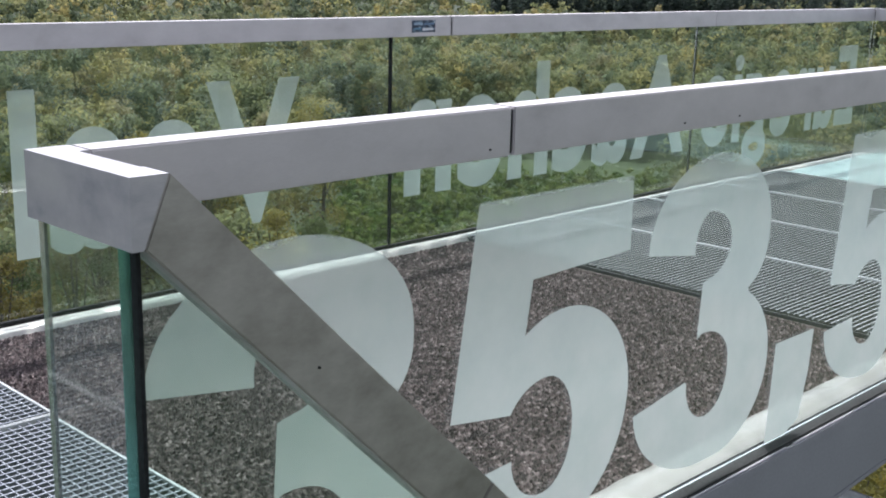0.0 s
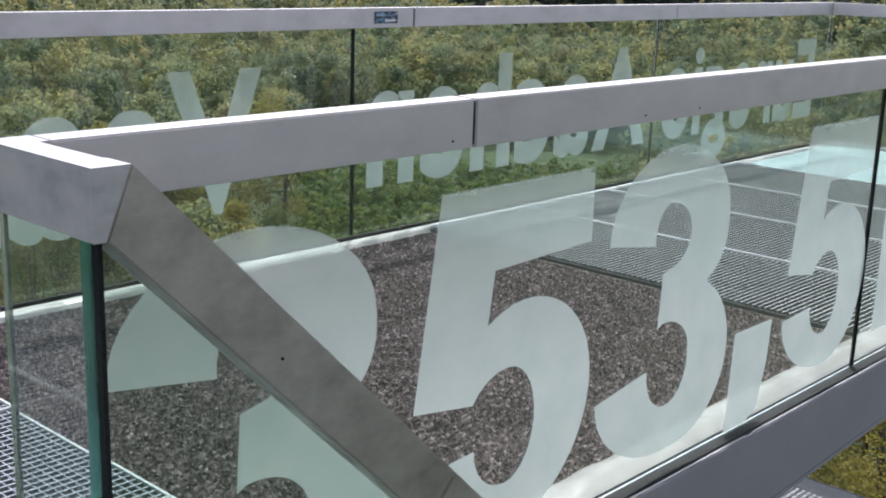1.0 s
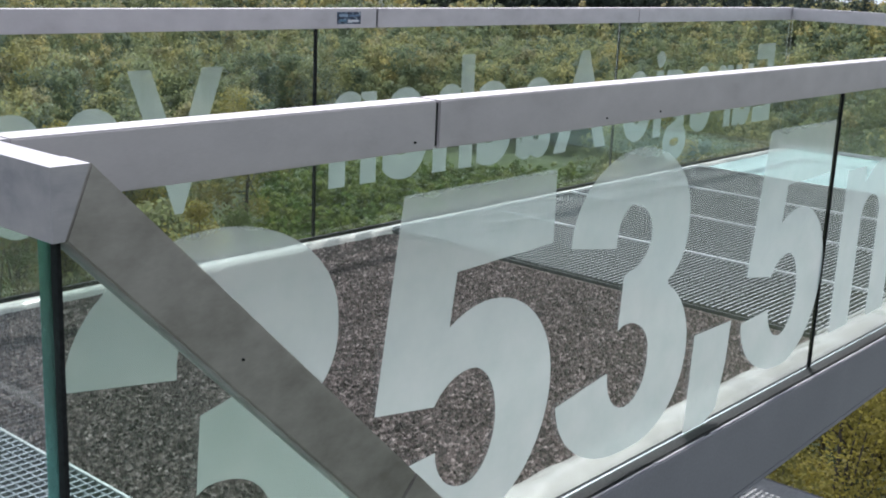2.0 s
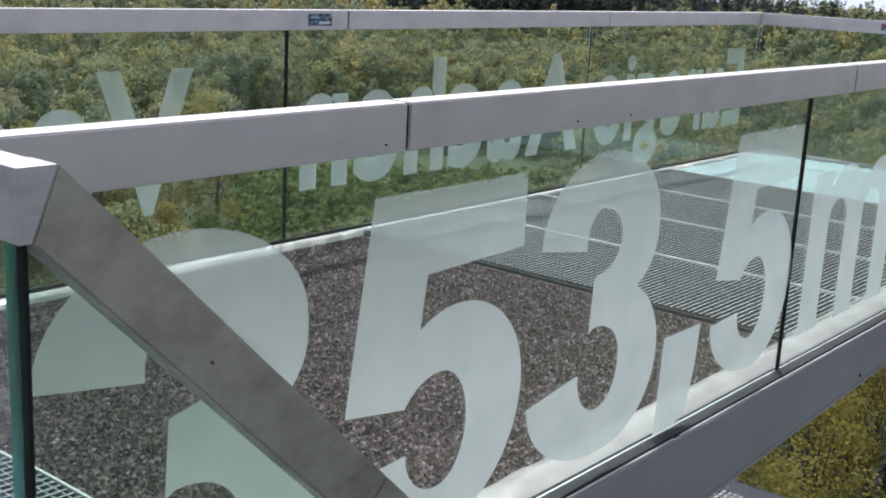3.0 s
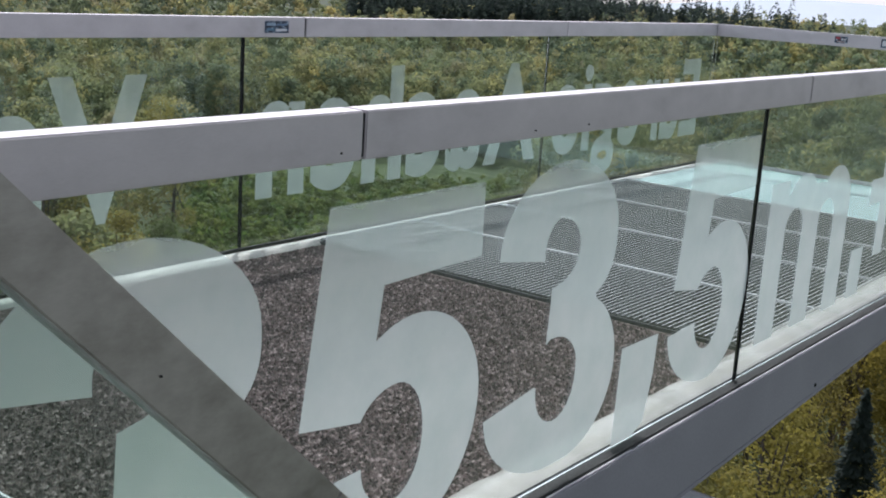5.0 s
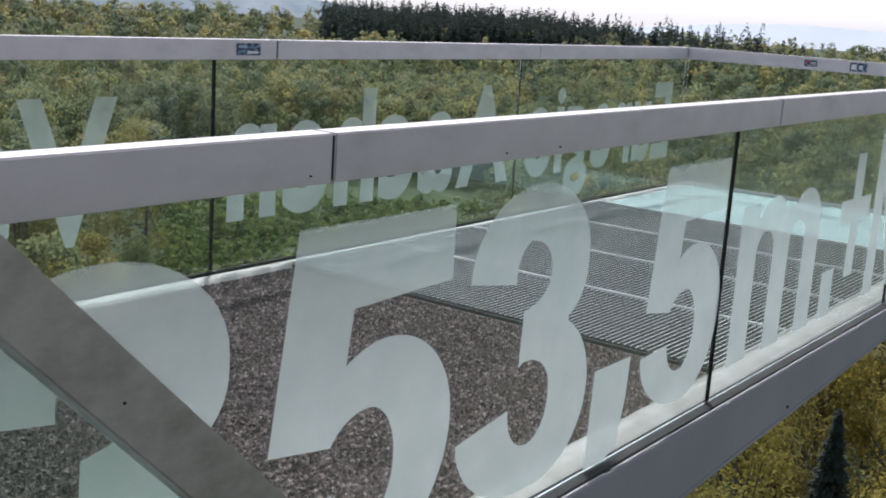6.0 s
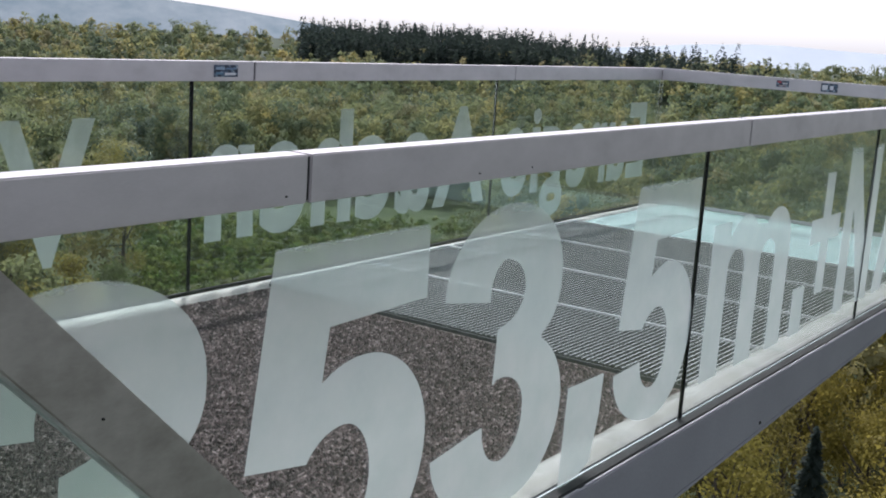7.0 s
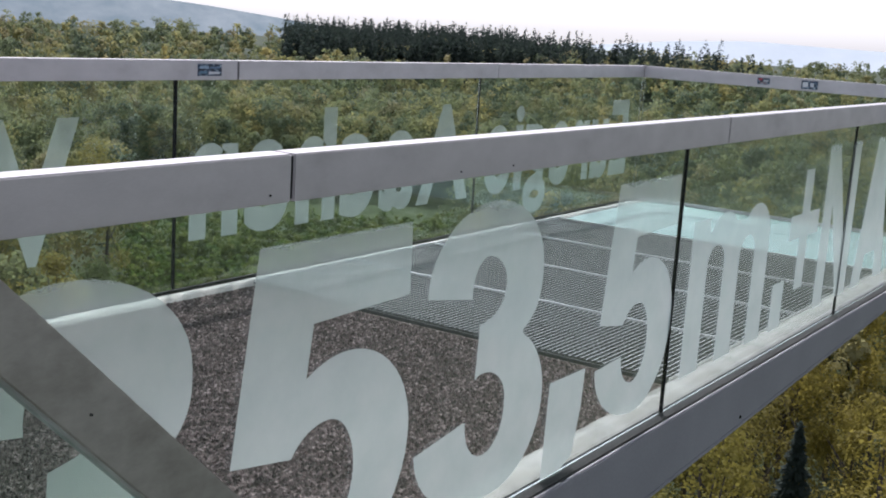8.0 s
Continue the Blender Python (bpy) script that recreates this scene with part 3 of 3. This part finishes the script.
def crown_lobes(rnd, height, spread):
    n = rnd.randint(15, 22)
    z = height * rnd.uniform(0.30, 0.96, n)
    room = spread * np.sqrt(np.clip(1 - ((z / height - 0.56) / 0.46) ** 2, 0.04, 1))
    ang = rnd.uniform(0, 2 * math.pi, n)
    far_out = room * rnd.uniform(0.1, 0.85, n)
    c = np.stack([far_out * np.cos(ang), far_out * np.sin(ang), z], 1)
    return c, spread * rnd.uniform(0.20, 0.40, n)


def mesh_of_quads(name, corners, mat, tint=None, outward=None):
    me = bpy.data.meshes.new(name)
    n = len(corners) // 4
    me.vertices.add(4 * n)
    me.vertices.foreach_set("co", corners.astype(np.float32).ravel())
    me.loops.add(4 * n)
    me.loops.foreach_set("vertex_index", np.arange(4 * n, dtype=np.int32))
    me.polygons.add(n)
    me.polygons.foreach_set("loop_start", np.arange(0, 4 * n, 4, dtype=np.int32))
    if tint is not None:
        at = me.attributes.new("tint", "FLOAT", "POINT")
        at.data.foreach_set("value", np.repeat(tint, 4).astype(np.float32))
    me.update(calc_edges=True)
    if outward is not None:
        me.polygons.foreach_set("use_smooth", np.ones(n, dtype=bool))
        me.normals_split_custom_set_from_vertices(outward.astype(np.float32))
    me.materials.append(mat)
    return me


def limb(bm, a, b, r0, r1, n=6):
    a, b = Vector(a), Vector(b)
    t = (b - a).to_track_quat("Z", "Y").to_matrix()
    rows = [[bm.verts.new(p + t @ Vector((r * math.cos(2 * math.pi * k / n), r * math.sin(2 * math.pi * k / n), 0))) for k in range(n)] for p, r in ((a, r0), (b, r1))]
    for k in range(n):
        bm.faces.new((rows[0][k], rows[0][(k + 1) % n], rows[1][(k + 1) % n], rows[1][k]))


def tree_prototype(seed, height, spread, leaves, size, leaf):
    rnd = np.random.RandomState(seed)
    c, r = crown_lobes(rnd, height, spread)
    q, out = leaf_cloud(rnd, leaves, c, r, size)
    crown = mesh_of_quads("crown", q, leaf)
    bm = bmesh.new()
    mid = (rnd.normal(0, 0.2), rnd.normal(0, 0.2), height * 0.45)
    limb(bm, (0, 0, -1), mid, 0.26, 0.17, 8)
    limb(bm, mid, (mid[0] * 1.5, mid[1] * 1.5, height * 0.85), 0.17, 0.05, 8)
    for p in c:
        limb(bm, (mid[0], mid[1], height * rnd.uniform(0.35, 0.6)), p, 0.09, 0.03, 5)
    me = bpy.data.meshes.new("trunk")
    bm.to_mesh(me)
    bm.free()
    me.materials.append(BARK)
    return me, crown


PROTO = [tree_prototype(20 + k, h, s, 6200, 0.125, leaf) for k, (h, s, leaf) in enumerate(((17, 5.0, LEAF), (19, 5.6, LEAF), (15, 4.6, LEAF), (16, 4.8, YOUNGLEAF), (18, 5.6, YOUNGLEAF), (15, 5.0, YOUNGLEAF)))]


def plant_tree(x, y, k, scale, turn):
    t = thing("tree", "spring broadleaf tree in fresh yellow-green leaf", "tree", "trees round the tower")
    trunk, crown = new("trunk", PROTO[k][0]), new("crown", PROTO[k][1])
    trunk.parent = crown.parent = t
    t.matrix_basis = pose(x, y, ground_height(x, y), 0, 0, turn) @ Matrix.Diagonal((scale, scale, scale, 1))


def azimuth(x, y):
    return math.degrees(math.atan2(x + 1.8, y + 1.6))


rnd = np.random.RandomState(11)
planted = []


def spaced(x, y, gap):
    return all((x - a) ** 2 + (y - b) ** 2 > gap * gap for a, b in planted)


def spruce(x, y, h, seed):
    """A single dark spruce: a straight trunk and drooping sprays in tiers."""
    r = np.random.RandomState(seed)
    t = thing("tree", "dark green spruce standing among young broadleaf trees", "tree", "trees round the tower")
    bm = bmesh.new()
    limb(bm, (0, 0, -1), (0, 0, h * 0.97), 0.24, 0.03, 8)
    part("trunk", bm, BARK, t)
    n = 7000
    z = h * (1 - r.uniform(0, 0.92, n) ** 0.75)
    ang = r.uniform(0, 2 * math.pi, n)
    tier = 0.75 + 0.25 * np.cos(z * 2 * math.pi / 0.9)
    rad = (1 - z / h) * h * 0.27 * r.uniform(0.25, 1.0, n) ** 0.5 * tier + 0.06
    c = np.stack([rad * np.cos(ang), rad * np.sin(ang), z - 0.25 * rad], 1)
    size = 0.22 * r.uniform(0.6, 1.3, n)[:, None]
    a = np.stack([np.cos(ang), np.sin(ang), -0.35 + r.normal(0, 0.25, n)], 1) * size
    b = np.stack([-np.sin(ang), np.cos(ang), r.normal(0, 0.4, n)], 1) * size * 0.5
    q = np.stack([c - a, c - b, c + a, c + b], 1).reshape(-1, 3)
    crown = new("crown", mesh_of_quads("crown", q, NEEDLE, np.full(n, 0.4)))
    crown.parent = t
    t.matrix_basis = pose(x, y, ground_height(x, y), 0, 0, seed * 40)


for az, r, h, seed in ((74.3, 70, 15.5, 3), (72.9, 64, 11, 8)):
    spruce(r * math.sin(radians(az)) - 1.8, r * math.cos(radians(az)) - 1.6, h, seed)
    planted.append((r * math.sin(radians(az)) - 1.8, r * math.cos(radians(az)) - 1.6))


tries = 0
while len(planted) < 86 and tries < 9000:
    tries += 1
    az, r = (rnd.uniform(65, 81) if rnd.uniform() < 0.75 else rnd.uniform(20, 65)), 42 + 110 * rnd.uniform(0, 1) ** 0.8
    if 40 < az < 57 and r < 235:
        continue
    if az <= 66 and r < (66 if az <= 40 else 92):
        continue
    x, y = r * math.sin(radians(az)) - 1.8, r * math.cos(radians(az)) - 1.6
    if spaced(x, y, 4.9):
        planted.append((x, y))
        plant_tree(x, y, rnd.randint(3) + (3 if (az > 66 or rnd.uniform() < (0.55 if az < 37 else 0.15)) else 0), rnd.uniform(0.82, 1.12), rnd.uniform(0, 360))


def far_wood(name, label, count, az_range, r_range, height, size, leaves, mat, gap, conifer=False, keep=None):
    corners, tints, ways = [], [], []
    n, tries = 0, 0
    while n < count and tries < count * 12:
        tries += 1
        az = rnd.uniform(*az_range)
        r = math.sqrt(rnd.uniform(r_range[0] ** 2, r_range[1] ** 2))
        if keep is not None and not keep(az, r):
            continue
        x, y = r * math.sin(radians(az)) - 1.8, r * math.cos(radians(az)) - 1.6
        h = height * rnd.uniform(0.72, 1.15)
        if conifer:
            z = h * rnd.uniform(0.08, 1.0, leaves)
            ang = rnd.uniform(0, 2 * math.pi, leaves)
            rad = (1 - z / h) * h * 0.22 * rnd.uniform(0.5, 1.1, leaves) + 0.25
            c = np.stack([rad * np.cos(ang), rad * np.sin(ang), z], 1)
            a = np.stack([np.cos(ang), np.sin(ang), -0.35 + rnd.normal(0, 0.2, leaves)], 1) * (size * (1.32 - z / h))[:, None]
            b = np.stack([-np.sin(ang), np.cos(ang), rnd.normal(0, 0.4, leaves)], 1) * (size * 0.8 * (1.32 - z / h))[:, None]
            q = np.stack([c - a, c - b, c + a, c + b], 1).reshape(-1, 3)
            out = np.repeat(np.stack([np.cos(ang), np.sin(ang), np.full(leaves, 0.5)], 1) / 1.118, 4, 0)
        else:
            cc, rr = crown_lobes(rnd, h, h * rnd.uniform(0.25, 0.36))
            q, out = leaf_cloud(rnd, leaves, cc, rr, size)
            out = np.repeat(out, 4, 0)
        q += np.array([x, y, ground_height(x, y)])
        corners.append(q)
        ways.append(out)
        tints.append(np.full(len(q) // 4, rnd.uniform(0, 1)))
        n += 1
    me = mesh_of_quads(name, np.concatenate(corners), mat, np.concatenate(tints), np.concatenate(ways))
    return tagged(new(name, me), label, "woods", "", "stuff")


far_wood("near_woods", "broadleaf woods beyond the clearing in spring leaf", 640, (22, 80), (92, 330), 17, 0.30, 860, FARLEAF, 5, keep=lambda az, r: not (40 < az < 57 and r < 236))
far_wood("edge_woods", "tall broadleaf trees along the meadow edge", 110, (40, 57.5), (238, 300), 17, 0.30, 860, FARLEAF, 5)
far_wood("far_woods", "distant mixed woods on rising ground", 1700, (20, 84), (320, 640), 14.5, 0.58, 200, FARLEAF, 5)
far_wood("conifer_wood", "dark spruce plantation on the skyline", 1250, (47.6, 71), (480, 620), 20.5, 1.35, 100, NEEDLE, 4, conifer=True, keep=lambda az, r: az < 59 or rnd.uniform() < ((72 - az) / 15) ** 2)
far_wood("shrubs", "low green shrubs and reeds in the clearing", 900, (40, 57.5), (100, 196), 4.8, 0.24, 150, SHRUB, 3)


# ---------- distant hills ----------
def hill(name, label, az0, az1, r, profile, mat):
    bm = bmesh.new()
    n = 60
    low, high = [], []
    for k in range(n + 1):
        u = k / n
        az = radians(az0 + (az1 - az0) * u)
        x, y = r * math.sin(az), r * math.cos(az)
        low.append(bm.verts.new((x, y, -r * 0.06)))
        high.append(bm.verts.new((x * 1.12, y * 1.12, r * profile(u) + r * 0.0012 * noise.noise(Vector((u * 9, 3.0, 0))))))
    for k in range(n):
        bm.faces.new((low[k], low[k + 1], high[k + 1], high[k]))
    return tagged(part(name, bm, mat), label, "hills", "", "structure")


def ridge(u):
    az = 10 + 42 * u
    return math.tan(radians(float(np.interp(az, (10, 30, 36, 41, 44, 47.5, 52), (1.2, 0.85, 0.6, 0.33, 0.08, -0.3, -0.9)))))


hill("backdrop_hill", "wooded ridge in the distance, blue-grey with painted haze", 10, 52, 1900, lambda u: ridge(u) * 1.12, HILL)
def far_ridge(u):
    az = 44 + 66 * u
    return math.tan(radians(float(np.interp(az, (44, 60, 66, 70, 74, 82, 110), (-1.5, -0.9, -0.24, 0.0, -0.08, -0.2, 0.1)))))


hill("backdrop_far_hill", "hills on the horizon, pale blue with painted haze", 44, 110, 3600, lambda u: far_ridge(u) * 1.12, FARHILL)
